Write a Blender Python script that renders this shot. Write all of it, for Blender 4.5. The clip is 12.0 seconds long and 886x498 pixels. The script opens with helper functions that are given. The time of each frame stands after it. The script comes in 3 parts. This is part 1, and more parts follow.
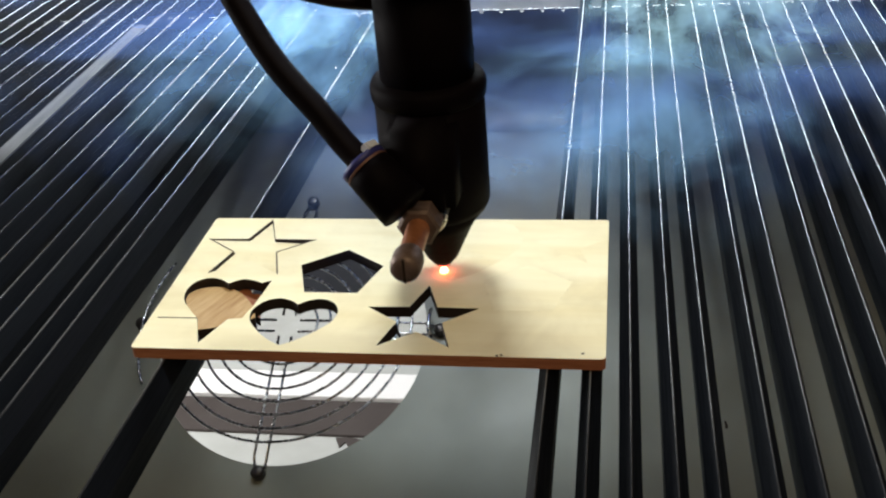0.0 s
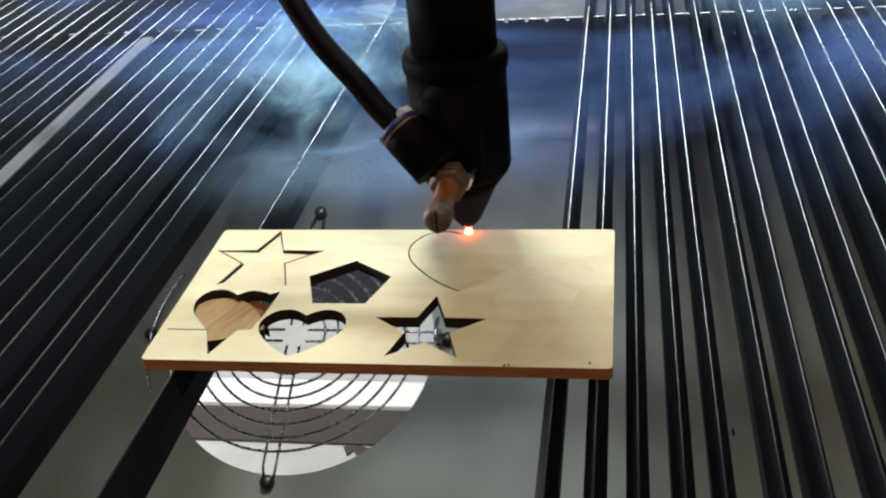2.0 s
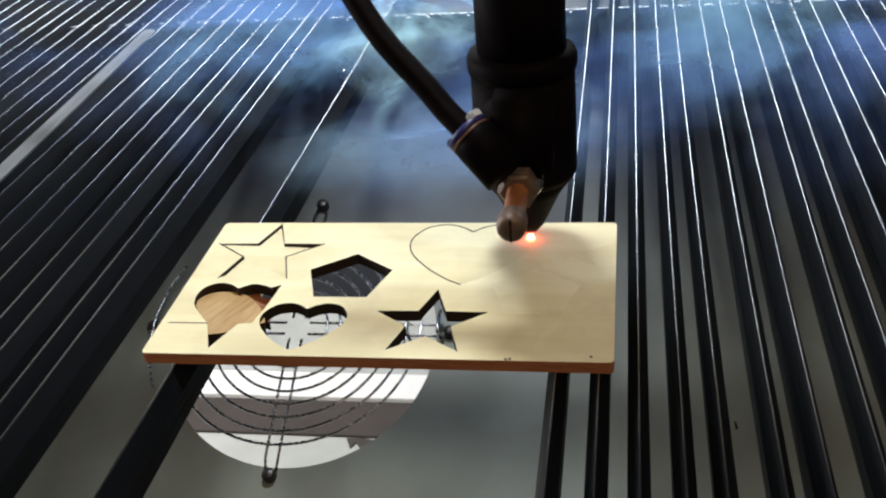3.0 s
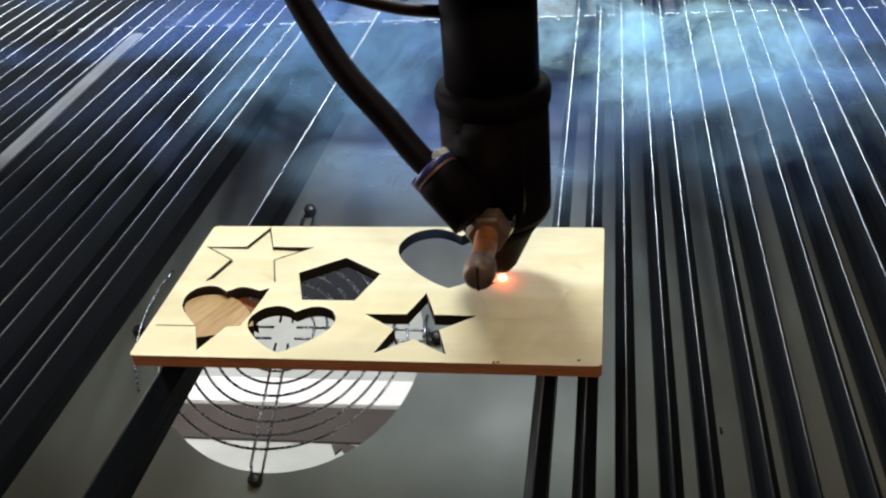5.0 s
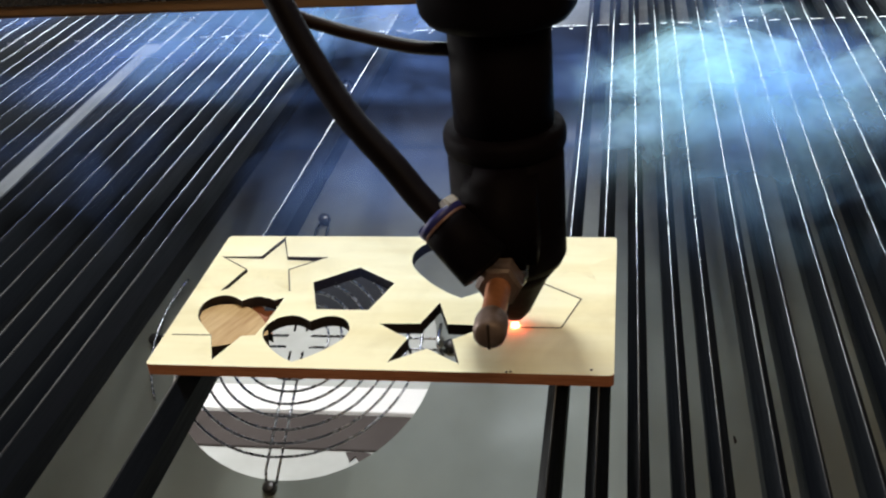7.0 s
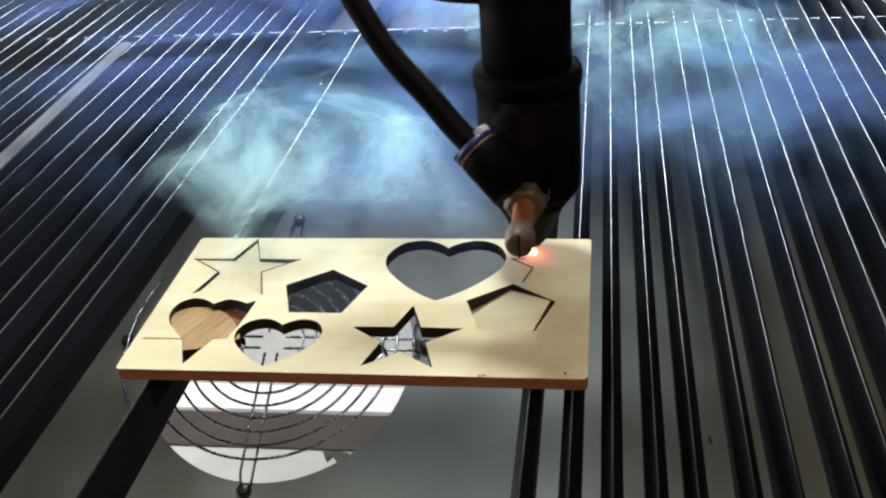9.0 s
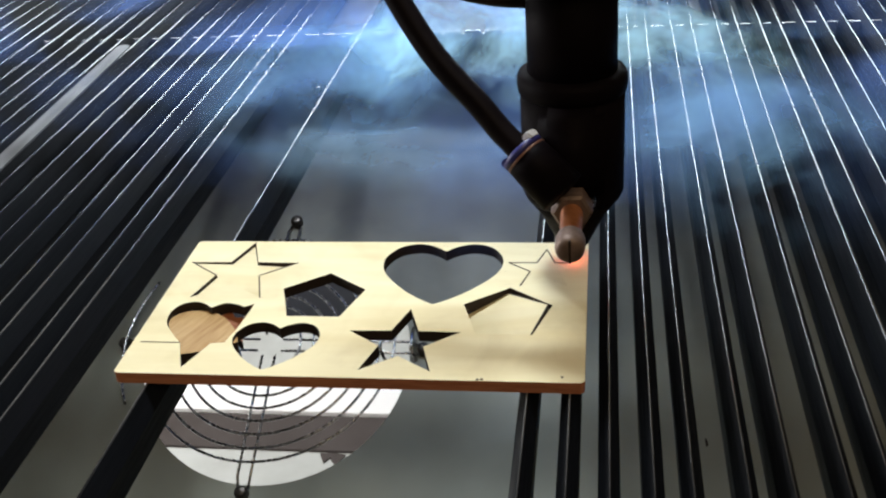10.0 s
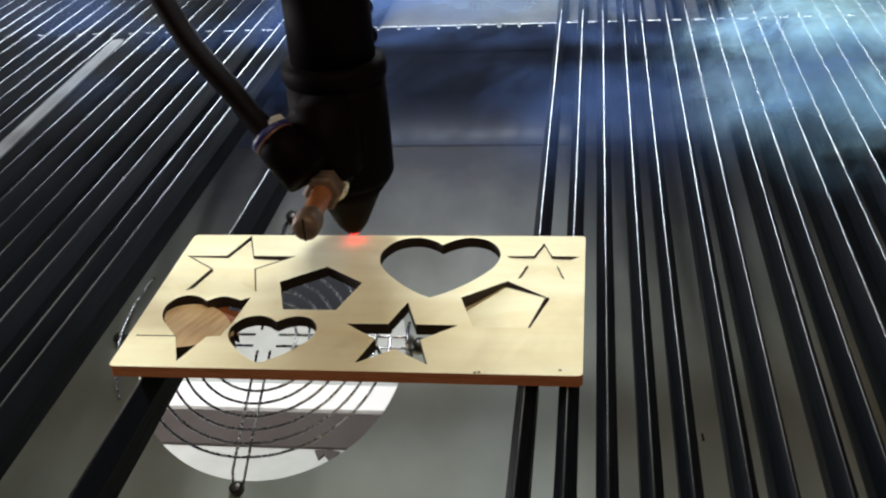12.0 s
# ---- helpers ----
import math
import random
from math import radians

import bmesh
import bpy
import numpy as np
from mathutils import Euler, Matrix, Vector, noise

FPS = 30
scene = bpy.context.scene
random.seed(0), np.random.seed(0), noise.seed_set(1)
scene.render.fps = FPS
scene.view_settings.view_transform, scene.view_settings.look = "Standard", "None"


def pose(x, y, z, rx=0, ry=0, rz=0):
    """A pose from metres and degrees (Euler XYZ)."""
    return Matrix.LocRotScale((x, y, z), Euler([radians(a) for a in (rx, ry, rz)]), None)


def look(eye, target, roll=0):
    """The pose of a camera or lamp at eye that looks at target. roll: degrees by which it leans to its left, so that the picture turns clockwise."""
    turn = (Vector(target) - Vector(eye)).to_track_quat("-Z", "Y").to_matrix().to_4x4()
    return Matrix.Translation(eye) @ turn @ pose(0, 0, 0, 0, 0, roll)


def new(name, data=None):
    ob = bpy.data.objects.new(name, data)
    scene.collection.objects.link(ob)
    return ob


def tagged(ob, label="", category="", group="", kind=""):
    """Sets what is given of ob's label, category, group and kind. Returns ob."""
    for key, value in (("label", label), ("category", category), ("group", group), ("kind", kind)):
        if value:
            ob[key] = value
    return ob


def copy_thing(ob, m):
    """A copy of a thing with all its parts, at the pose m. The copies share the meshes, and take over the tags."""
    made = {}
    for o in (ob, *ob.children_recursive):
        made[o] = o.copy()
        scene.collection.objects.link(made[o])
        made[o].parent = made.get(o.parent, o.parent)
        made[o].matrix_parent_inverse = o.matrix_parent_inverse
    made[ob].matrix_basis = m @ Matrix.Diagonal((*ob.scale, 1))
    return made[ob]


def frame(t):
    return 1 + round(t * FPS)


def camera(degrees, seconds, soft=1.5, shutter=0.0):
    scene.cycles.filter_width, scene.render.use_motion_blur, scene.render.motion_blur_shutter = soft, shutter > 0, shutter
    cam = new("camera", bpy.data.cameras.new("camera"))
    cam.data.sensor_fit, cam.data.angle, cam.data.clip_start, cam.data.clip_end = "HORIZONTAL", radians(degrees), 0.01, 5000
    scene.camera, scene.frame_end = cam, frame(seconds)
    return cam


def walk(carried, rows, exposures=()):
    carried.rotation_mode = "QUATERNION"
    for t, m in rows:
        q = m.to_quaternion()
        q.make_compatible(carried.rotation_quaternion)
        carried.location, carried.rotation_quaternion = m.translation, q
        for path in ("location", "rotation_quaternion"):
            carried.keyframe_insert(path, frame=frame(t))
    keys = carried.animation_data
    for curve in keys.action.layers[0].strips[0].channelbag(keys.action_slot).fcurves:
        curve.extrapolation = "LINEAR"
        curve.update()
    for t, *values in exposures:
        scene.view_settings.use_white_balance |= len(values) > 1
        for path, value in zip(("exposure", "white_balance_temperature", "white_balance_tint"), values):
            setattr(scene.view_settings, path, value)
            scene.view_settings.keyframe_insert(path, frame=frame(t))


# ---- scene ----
cam = camera(45.3, 12.0, soft=2.2, shutter=0.5)
walk(cam, [
    (0, pose(0.09101, -0.35098, 0.22592, 59.837, 4.239, 8.289)),
    (0.5, pose(0.09232, -0.35051, 0.22653, 59.944, 4.480, 8.461)),
    (1, pose(0.09188, -0.35034, 0.22678, 59.959, 4.329, 8.211)),
    (1.5, pose(0.09149, -0.35123, 0.22728, 60.075, 4.481, 8.370)),
    (2, pose(0.09115, -0.35287, 0.22873, 60.215, 4.713, 8.395)),
    (2.5, pose(0.09193, -0.35079, 0.22763, 59.948, 4.393, 8.167)),
    (3, pose(0.09197, -0.35129, 0.22839, 59.805, 4.807, 8.591)),
    (5, pose(0.09077, -0.35330, 0.22786, 60.165, 4.176, 8.014)),
    (5.5, pose(0.09087, -0.35305, 0.22819, 60.001, 4.393, 8.309)),
    (6, pose(0.09241, -0.35420, 0.22900, 60.457, 4.604, 8.578)),
    (6.5, pose(0.09208, -0.35500, 0.23013, 60.537, 4.431, 8.441)),
    (7, pose(0.09174, -0.35521, 0.23021, 60.604, 4.585, 8.680)),
    (9, pose(0.09323, -0.35154, 0.23054, 60.366, 4.077, 7.637)),
    (9.5, pose(0.09328, -0.35255, 0.23093, 60.493, 4.066, 7.600)),
    (10, pose(0.09317, -0.35195, 0.23215, 60.407, 3.968, 7.508)),
    (10.5, pose(0.09144, -0.35227, 0.23217, 60.332, 3.858, 7.305)),
    (11, pose(0.09185, -0.35413, 0.23067, 60.647, 4.123, 7.776)),
    (11.5, pose(0.09221, -0.35345, 0.23086, 60.568, 3.641, 7.284)),
    (12, pose(0.09171, -0.35158, 0.22970, 60.276, 3.800, 7.226)),
])

# ---- light ----
world = bpy.data.worlds.new("world")
scene.world = world
world.use_nodes = True
bg = world.node_tree.nodes["Background"]
bg.inputs[0].default_value = (1.0, 0.82, 0.62, 1)
bg.inputs[1].default_value = 0.07


def area_lamp(name, eye, target, sx, sy, watts, colour):
    data = bpy.data.lights.new(name, "AREA")
    data.shape, data.size, data.size_y, data.energy, data.color = "RECTANGLE", sx, sy, watts, colour
    ob = new(name, data)
    ob.matrix_world = look(eye, target)
    return ob


# the bright window behind the machine, the lamp over its back, the lamp on the ceiling, and the daylight that falls on the floor below it
area_lamp("window_light", (-0.15, 1.45, 0.40), (0.0, 0.0, 0.0), 1.6, 0.5, 15.0, (0.84, 0.94, 1.0))
area_lamp("work_lamp", (-0.03, 0.20, 0.50), (0.0, 0.0, 0.0), 0.11, 0.07, 2.75, (0.90, 0.97, 1.0))
area_lamp("ceiling_light", (0.50, -1.10, 1.7), (0.05, 0.05, -0.15), 0.9, 0.9, 12.0, (1.0, 0.76, 0.46))
area_lamp("floor_daylight", (-1.5, 0.55, 0.15), (-0.38, 0.95, -0.75), 0.9, 0.6, 36.0, (1.0, 0.98, 0.95))

# ---- materials ----


def material(name, colour, rough=0.5, metal=0.0, grain=None, bump=0.0, colour2=None, scale=(1, 1, 1), gloss=0.5):
    """A node material: two noise scales mix the colours, a third gives the relief."""
    m = bpy.data.materials.new(name)
    m.use_nodes = True
    t = m.node_tree
    b = t.nodes["Principled BSDF"]
    b.inputs["Roughness"].default_value = rough
    b.inputs["Metallic"].default_value = metal
    b.inputs["Specular IOR Level"].default_value = gloss
    b.inputs["Base Color"].default_value = (*colour, 1)
    if grain:
        co = t.nodes.new("ShaderNodeTexCoord")
        mp = t.nodes.new("ShaderNodeMapping")
        mp.inputs["Scale"].default_value = scale
        t.links.new(co.outputs["Object"], mp.inputs[0])
        n = t.nodes.new("ShaderNodeTexNoise")
        n.inputs["Scale"].default_value, n.inputs["Detail"].default_value = grain, 8
        t.links.new(mp.outputs[0], n.inputs["Vector"])
        n2 = t.nodes.new("ShaderNodeTexNoise")
        n2.inputs["Scale"].default_value, n2.inputs["Detail"].default_value = grain * 0.13, 4
        t.links.new(mp.outputs[0], n2.inputs["Vector"])
        add = t.nodes.new("ShaderNodeMath")
        add.operation = "ADD"
        t.links.new(n.outputs[0], add.inputs[0])
        t.links.new(n2.outputs[0], add.inputs[1])
        r = t.nodes.new("ShaderNodeMapRange")
        r.inputs[1].default_value, r.inputs[2].default_value = 0.7, 1.3
        t.links.new(add.outputs[0], r.inputs[0])
        mix = t.nodes.new("ShaderNodeMix")
        mix.data_type = "RGBA"
        mix.inputs[6].default_value = (*colour, 1)
        mix.inputs[7].default_value = (*(colour2 or [c * 0.75 for c in colour]), 1)
        t.links.new(r.outputs[0], mix.inputs[0])
        t.links.new(mix.outputs[2], b.inputs["Base Color"])
        rr = t.nodes.new("ShaderNodeMapRange")
        rr.inputs[1].default_value, rr.inputs[2].default_value = 0.7, 1.3
        rr.inputs[3].default_value, rr.inputs[4].default_value = max(0.05, rough - 0.1), min(1, rough + 0.12)
        t.links.new(add.outputs[0], rr.inputs[0])
        t.links.new(rr.outputs[0], b.inputs["Roughness"])
        if bump:
            bp = t.nodes.new("ShaderNodeBump")
            bp.inputs["Strength"].default_value, bp.inputs["Distance"].default_value = bump, 0.0004
            t.links.new(n.outputs[0], bp.inputs["Height"])
            t.links.new(bp.outputs[0], b.inputs["Normal"])
    return m


def darker_towards(mat, y_plain, y_dark, dark_tone):
    """Darkens a base colour along the object's y, in patches, and dulls its metal."""
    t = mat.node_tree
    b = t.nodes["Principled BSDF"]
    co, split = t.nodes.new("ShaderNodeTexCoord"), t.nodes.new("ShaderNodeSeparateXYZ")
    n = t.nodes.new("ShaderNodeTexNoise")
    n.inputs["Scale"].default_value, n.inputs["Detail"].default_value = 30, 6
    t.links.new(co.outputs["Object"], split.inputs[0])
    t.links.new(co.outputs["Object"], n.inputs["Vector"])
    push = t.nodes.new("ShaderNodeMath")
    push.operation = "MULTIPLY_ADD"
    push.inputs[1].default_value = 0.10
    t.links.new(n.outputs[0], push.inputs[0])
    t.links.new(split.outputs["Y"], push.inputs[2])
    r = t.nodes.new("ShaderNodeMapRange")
    r.inputs[1].default_value, r.inputs[2].default_value = y_plain + 0.05, y_dark + 0.05
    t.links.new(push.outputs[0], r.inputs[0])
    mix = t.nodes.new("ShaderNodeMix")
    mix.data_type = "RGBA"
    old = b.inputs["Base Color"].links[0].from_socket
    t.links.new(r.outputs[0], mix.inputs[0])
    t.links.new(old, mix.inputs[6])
    mix.inputs[7].default_value = (*dark_tone, 1)
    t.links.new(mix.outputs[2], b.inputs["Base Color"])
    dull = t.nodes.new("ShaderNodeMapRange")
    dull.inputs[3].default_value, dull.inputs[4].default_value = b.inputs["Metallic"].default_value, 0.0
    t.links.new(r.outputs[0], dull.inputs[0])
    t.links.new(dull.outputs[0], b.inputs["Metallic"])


def glowing(name, colour, strength):
    m = bpy.data.materials.new(name)
    m.use_nodes = True
    b = m.node_tree.nodes["Principled BSDF"]
    b.inputs["Base Color"].default_value = (*colour, 1)
    b.inputs["Emission Color"].default_value = (*colour, 1)
    b.inputs["Emission Strength"].default_value = strength
    return m


PLY = material("birch_ply", (0.85, 0.775, 0.515), 0.6, 0, 60, 0.15, (0.75, 0.645, 0.375), (0.3, 2.2, 1))
def stained(mat, colour, scale, amount):
    """Faint smoke stains in blotches over the paint or wood."""
    t = mat.node_tree
    b = t.nodes["Principled BSDF"]
    co, n, r, mix = (t.nodes.new("ShaderNode" + k) for k in ("TexCoord", "TexNoise", "MapRange", "Mix"))
    n.inputs["Scale"].default_value, n.inputs["Detail"].default_value, n.inputs["Distortion"].default_value = scale, 5, 0.8
    r.inputs[1].default_value, r.inputs[2].default_value, r.inputs[4].default_value = 0.48, 0.72, amount
    t.links.new(co.outputs["Object"], n.inputs["Vector"])
    t.links.new(n.outputs[0], r.inputs[0])
    mix.data_type = "RGBA"
    t.links.new(r.outputs[0], mix.inputs[0])
    t.links.new(b.inputs["Base Color"].links[0].from_socket, mix.inputs[6])
    mix.inputs[7].default_value = (*colour, 1)
    t.links.new(mix.outputs[2], b.inputs["Base Color"])


stained(PLY, (0.50, 0.40, 0.20), 30, 0.38)
PLY_BROWN = material("scorched_ply", (0.56, 0.37, 0.16), 0.7, 0, 160, 0.3, (0.34, 0.19, 0.07), (0.35, 3.0, 1))
PLY_EDGE = material("burnt_edge", (0.52, 0.22, 0.11), 0.75, 0, 500, 0.3, (0.34, 0.12, 0.06), (0.3, 0.3, 3))
CHAR = material("char", (0.012, 0.008, 0.006), 0.8, 0, 900, 0.3, (0.03, 0.016, 0.01))
BAR = material("blackened_aluminium", (0.007, 0.008, 0.011), 0.5, 0.05, 300, 0.15, (0.004, 0.005, 0.007), (3, 0.15, 3), gloss=0.10)
EDGE = material("bare_edge", (0.55, 0.56, 0.57), 0.13, 1.0, 700, 0.0, (0.60, 0.60, 0.60), (2, 0.1, 2))
# the edges get darker and duller towards the front, in patches
darker_towards(EDGE, 0.07, -0.10, (0.03, 0.03, 0.032))
SHADED_TRAY = material("tray_paint", (0.33, 0.345, 0.295), 0.5, 0, 22, 0.05, (0.265, 0.275, 0.23))
# the tray's paint again, with shade and blue haze put into the colour
TRAY_SHADE = material("tray_wall_shade", (0.055, 0.070, 0.115), 0.5, 0, 60, 0.08, (0.035, 0.045, 0.08))
# the shade at the back of the tray floor, put into its colour
darker_towards(SHADED_TRAY, -0.01, 0.16, (0.07, 0.07, 0.085))
STEEL = material("plated_wire", (0.55, 0.55, 0.56), 0.25, 1.0, 500, 0.05, (0.35, 0.34, 0.33))
DARKSTEEL = material("dark_bolt", (0.10, 0.09, 0.085), 0.4, 0.8, 400, 0.2, (0.05, 0.045, 0.04))
BLACK = material("black_anodised", (0.0035, 0.0025, 0.0035), 0.6, 0.0, 300, 0.1, (0.005, 0.0035, 0.005), gloss=0.03)
RUBBER = material("black_hose", (0.004, 0.003, 0.004), 0.5, 0.0, 200, 0.05, (0.007, 0.005, 0.006), gloss=0.04)
BLUE = material("blue_ring", (0.03, 0.035, 0.20), 0.4, 0, 300, 0.05, (0.02, 0.02, 0.12))
WHITE_PL = material("white_plastic", (0.65, 0.68, 0.72), 0.4, 0, 300, 0.05, (0.5, 0.52, 0.56))
COPPER = material("copper", (0.50, 0.20, 0.09), 0.45, 0.4, 400, 0.1, (0.35, 0.13, 0.06))
BRONZE = material("sooty_brass", (0.24, 0.17, 0.145), 0.5, 0.35, 300, 0.15, (0.11, 0.075, 0.06))
FLOOR_W = material("pale_floor", (0.50, 0.51, 0.49), 0.7, 0, 14, 0.05, (0.38, 0.38, 0.36), gloss=0.2)
FLOOR_G = material("dark_band", (0.075, 0.062, 0.058), 0.8, 0, 15, 0.1, (0.055, 0.045, 0.042), gloss=0.2)
BACK = material("back_panel", (0.32, 0.17, 0.08), 0.6, 0, 30, 0.05, (0.24, 0.12, 0.05))
PLY_RED = material("red_scorched_ply", (0.40, 0.14, 0.06), 0.7, 0, 220, 0.3, (0.24, 0.075, 0.032), (0.4, 2.5, 1))
CHAR_LINE = material("burnt_line", (0.05, 0.028, 0.015), 0.8, 0, 900, 0.2, (0.02, 0.012, 0.008))
STRIP = material("dull_strip", (0.22, 0.23, 0.25), 0.6, 0.2, 120, 0.1, (0.13, 0.14, 0.15), (1, 0.2, 1))
SHELF = material("shelf_paint", (0.16, 0.165, 0.175), 0.6, 0, 60, 0.05, (0.11, 0.115, 0.125), gloss=0.2)
NOZZLE = material("sooty_nozzle", (0.004, 0.003, 0.003), 0.6, 0.0, 300, 0.1, (0.007, 0.005, 0.005), gloss=0.05)
COPPER_DULL = material("dull_seal", (0.20, 0.10, 0.075), 0.5, 0.2, 300, 0.1, (0.12, 0.06, 0.045))
CABLE = material("brown_cable", (0.016, 0.008, 0.007), 0.45, 0, 200, 0.05, (0.010, 0.005, 0.004), gloss=0.1)
STEEL_BRIGHT = material("bright_steel", (0.75, 0.74, 0.72), 0.25, 1.0, 400, 0.05, (0.55, 0.54, 0.52))
# white that gives the floor's sunlit band its brightness by colour
SUNLIT = material("sunlit_band", (0.88, 0.86, 0.85), 0.5, 0, 10, 0.02, (0.80, 0.80, 0.79))
FLOOR_D = material("charcoal_band", (0.030, 0.031, 0.037), 0.9, 0, 15, 0.1, (0.020, 0.021, 0.025), gloss=0.1)
RED_GLOW = glowing("pointer_red", (1.0, 0.04, 0.03), 5)
GLOW = glowing("laser_glow", (1.0, 0.62, 0.30), 80)
EMBER = glowing("laser_ember", (1.0, 0.40, 0.20), 8)

# ---- building helpers ----


def mesh_of(name, bm, mat):
    me = bpy.data.meshes.new(name)
    bmesh.ops.recalc_face_normals(bm, faces=bm.faces)
    bm.to_mesh(me)
    bm.free()
    for m in (mat if isinstance(mat, (list, tuple)) else [mat]):
        me.materials.append(m)
    return me


def thing(name, bm, mat, label, category, group="", kind=""):
    return tagged(new(name, mesh_of(name, bm, mat)), label, category, group, kind)


def part(name, bm, mat, parent, label=""):
    ob = new(name, mesh_of(name, bm, mat))
    ob.parent = parent
    return tagged(ob, label)


def smooth(ob, on=True):
    for p in ob.data.polygons:
        p.use_smooth = on
    return ob


def lathe(profile, n=32, bm=None, m=None):
    """Turns (radius, z) pairs round the z axis, closed at both ends."""
    bm = bm or bmesh.new()
    m = m or Matrix()
    rings = []
    for r, z in profile:
        rings.append([bm.verts.new(m @ Vector((r * math.cos(2 * math.pi * i / n), r * math.sin(2 * math.pi * i / n), z))) for i in range(n)])
    for a, b in zip(rings, rings[1:]):
        for i in range(n):
            bm.faces.new((a[i], a[(i + 1) % n], b[(i + 1) % n], b[i]))
    bm.faces.new(rings[0])
    bm.faces.new(rings[-1])
    return bm


def tube(points, r, n=10, bm=None, closed=False):
    """A round bar along points."""
    bm = bm or bmesh.new()
    pts = [Vector(p) for p in points]
    k = len(pts)
    rings, up = [], None
    for i, p in enumerate(pts):
        a = pts[(i - 1) % k] if closed or i else p
        b = pts[(i + 1) % k] if closed or i < k - 1 else p
        d = (b - a).normalized()
        up = Vector((0, 0, 1)) if up is None else up
        if abs(d.dot(up)) > 0.98:
            up = Vector((1, 0, 0))
        s = d.cross(up).normalized()
        u = s.cross(d)
        rings.append([bm.verts.new(p + r * (s * math.cos(2 * math.pi * j / n) + u * math.sin(2 * math.pi * j / n))) for j in range(n)])
        up = u
    pairs = list(zip(rings, rings[1:])) + ([(rings[-1], rings[0])] if closed else [])
    for a, b in pairs:
        for j in range(n):
            bm.faces.new((a[j], a[(j + 1) % n], b[(j + 1) % n], b[j]))
    if not closed:
        bm.faces.new(rings[0])
        bm.faces.new(rings[-1])
    return bm


def box(x0, x1, y0, y1, z0, z1, bevel=0.0, bm=None):
    bm = bm or bmesh.new()
    r = bmesh.ops.create_cube(bm, size=1, matrix=Matrix.Translation(((x0 + x1) / 2, (y0 + y1) / 2, (z0 + z1) / 2)) @ Matrix.Diagonal((x1 - x0, y1 - y0, z1 - z0, 1)))
    if bevel:
        es = {e for v in r["verts"] for e in v.link_edges}
        bmesh.ops.bevel(bm, geom=list(es), offset=bevel, segments=2, affect="EDGES")
    return bm


def plate(outline, holes, z0, z1):
    """A flat plate with holes; faces: 0 top and bottom, 1 outer rim, 2 hole rims."""
    bm = bmesh.new()
    for z in (z0, z1):
        edges = []
        for loop in [outline] + holes:
            vs = [bm.verts.new((x, y, z)) for x, y in loop]
            edges += [bm.edges.new((vs[i], vs[(i + 1) % len(vs)])) for i in range(len(vs))]
        bmesh.ops.triangle_fill(bm, use_beauty=True, use_dissolve=False, edges=edges)
    for f in bm.faces:
        f.material_index = 0
    for k, loop in enumerate([outline] + holes):
        n = len(loop)
        lo = [bm.verts.new((x, y, z0)) for x, y in loop]
        hi = [bm.verts.new((x, y, z1)) for x, y in loop]
        for i in range(n):
            f = bm.faces.new((lo[i], lo[(i + 1) % n], hi[(i + 1) % n], hi[i]))
            f.material_index = 1 if k == 0 else 2
    bmesh.ops.remove_doubles(bm, verts=bm.verts, dist=1e-7)
    return bm


def rounded(x0, x1, y0, y1, r, n=5):
    out = []
    for cx, cy, a in ((x1 - r, y1 - r, 0), (x0 + r, y1 - r, 90), (x0 + r, y0 + r, 180), (x1 - r, y0 + r, 270)):
        out += [(cx + r * math.cos(radians(a + 90 * i / n)), cy + r * math.sin(radians(a + 90 * i / n))) for i in range(n + 1)]
    return out


def star(cx, cy, r, turn=0.0, inner=0.40):
    return [(cx + (r if i % 2 == 0 else r * inner) * math.sin(radians(36 * i + turn)), cy + (r if i % 2 == 0 else r * inner) * math.cos(radians(36 * i + turn))) for i in range(10)]


def pentagon(cx, cy, r):
    return [(cx + r * math.sin(radians(72 * i)), cy + r * math.cos(radians(72 * i))) for i in range(5)]


def spline(pts, n):
    """Catmull-Rom through pts."""
    out = []
    for i in range(len(pts) - 1):
        p0, p1, p2, p3 = (Vector(pts[max(0, min(len(pts) - 1, j))]) for j in (i - 1, i, i + 1, i + 2))
        for k in range(n):
            t = k / n
            out.append(0.5 * ((2 * p1) + (p2 - p0) * t + (2 * p0 - 5 * p1 + 4 * p2 - p3) * t * t + (3 * p1 - p0 - 3 * p2 + p3) * t ** 3))
    return out + [Vector(pts[-1])]


HALF_HEART = [(0, 0.868, 0), (0.10, 0.955, 0), (0.24, 1.0, 0), (0.40, 0.93, 0), (0.495, 0.73, 0), (0.46, 0.50, 0), (0.30, 0.26, 0), (0.13, 0.09, 0), (0, 0, 0)]


def heart(cx, y0, w, h, turn=0.0):
    """A heart with its tip at (cx, y0), clockwise from the notch."""
    half = spline(HALF_HEART, 5)
    pts = [(p.x * w, p.y * h) for p in half] + [(-p.x * w, p.y * h) for p in reversed(half[1:-1])]
    c, s = math.cos(radians(turn)), math.sin(radians(turn))
    return [(cx + c * x - s * y, y0 + s * x + c * y) for x, y in pts]



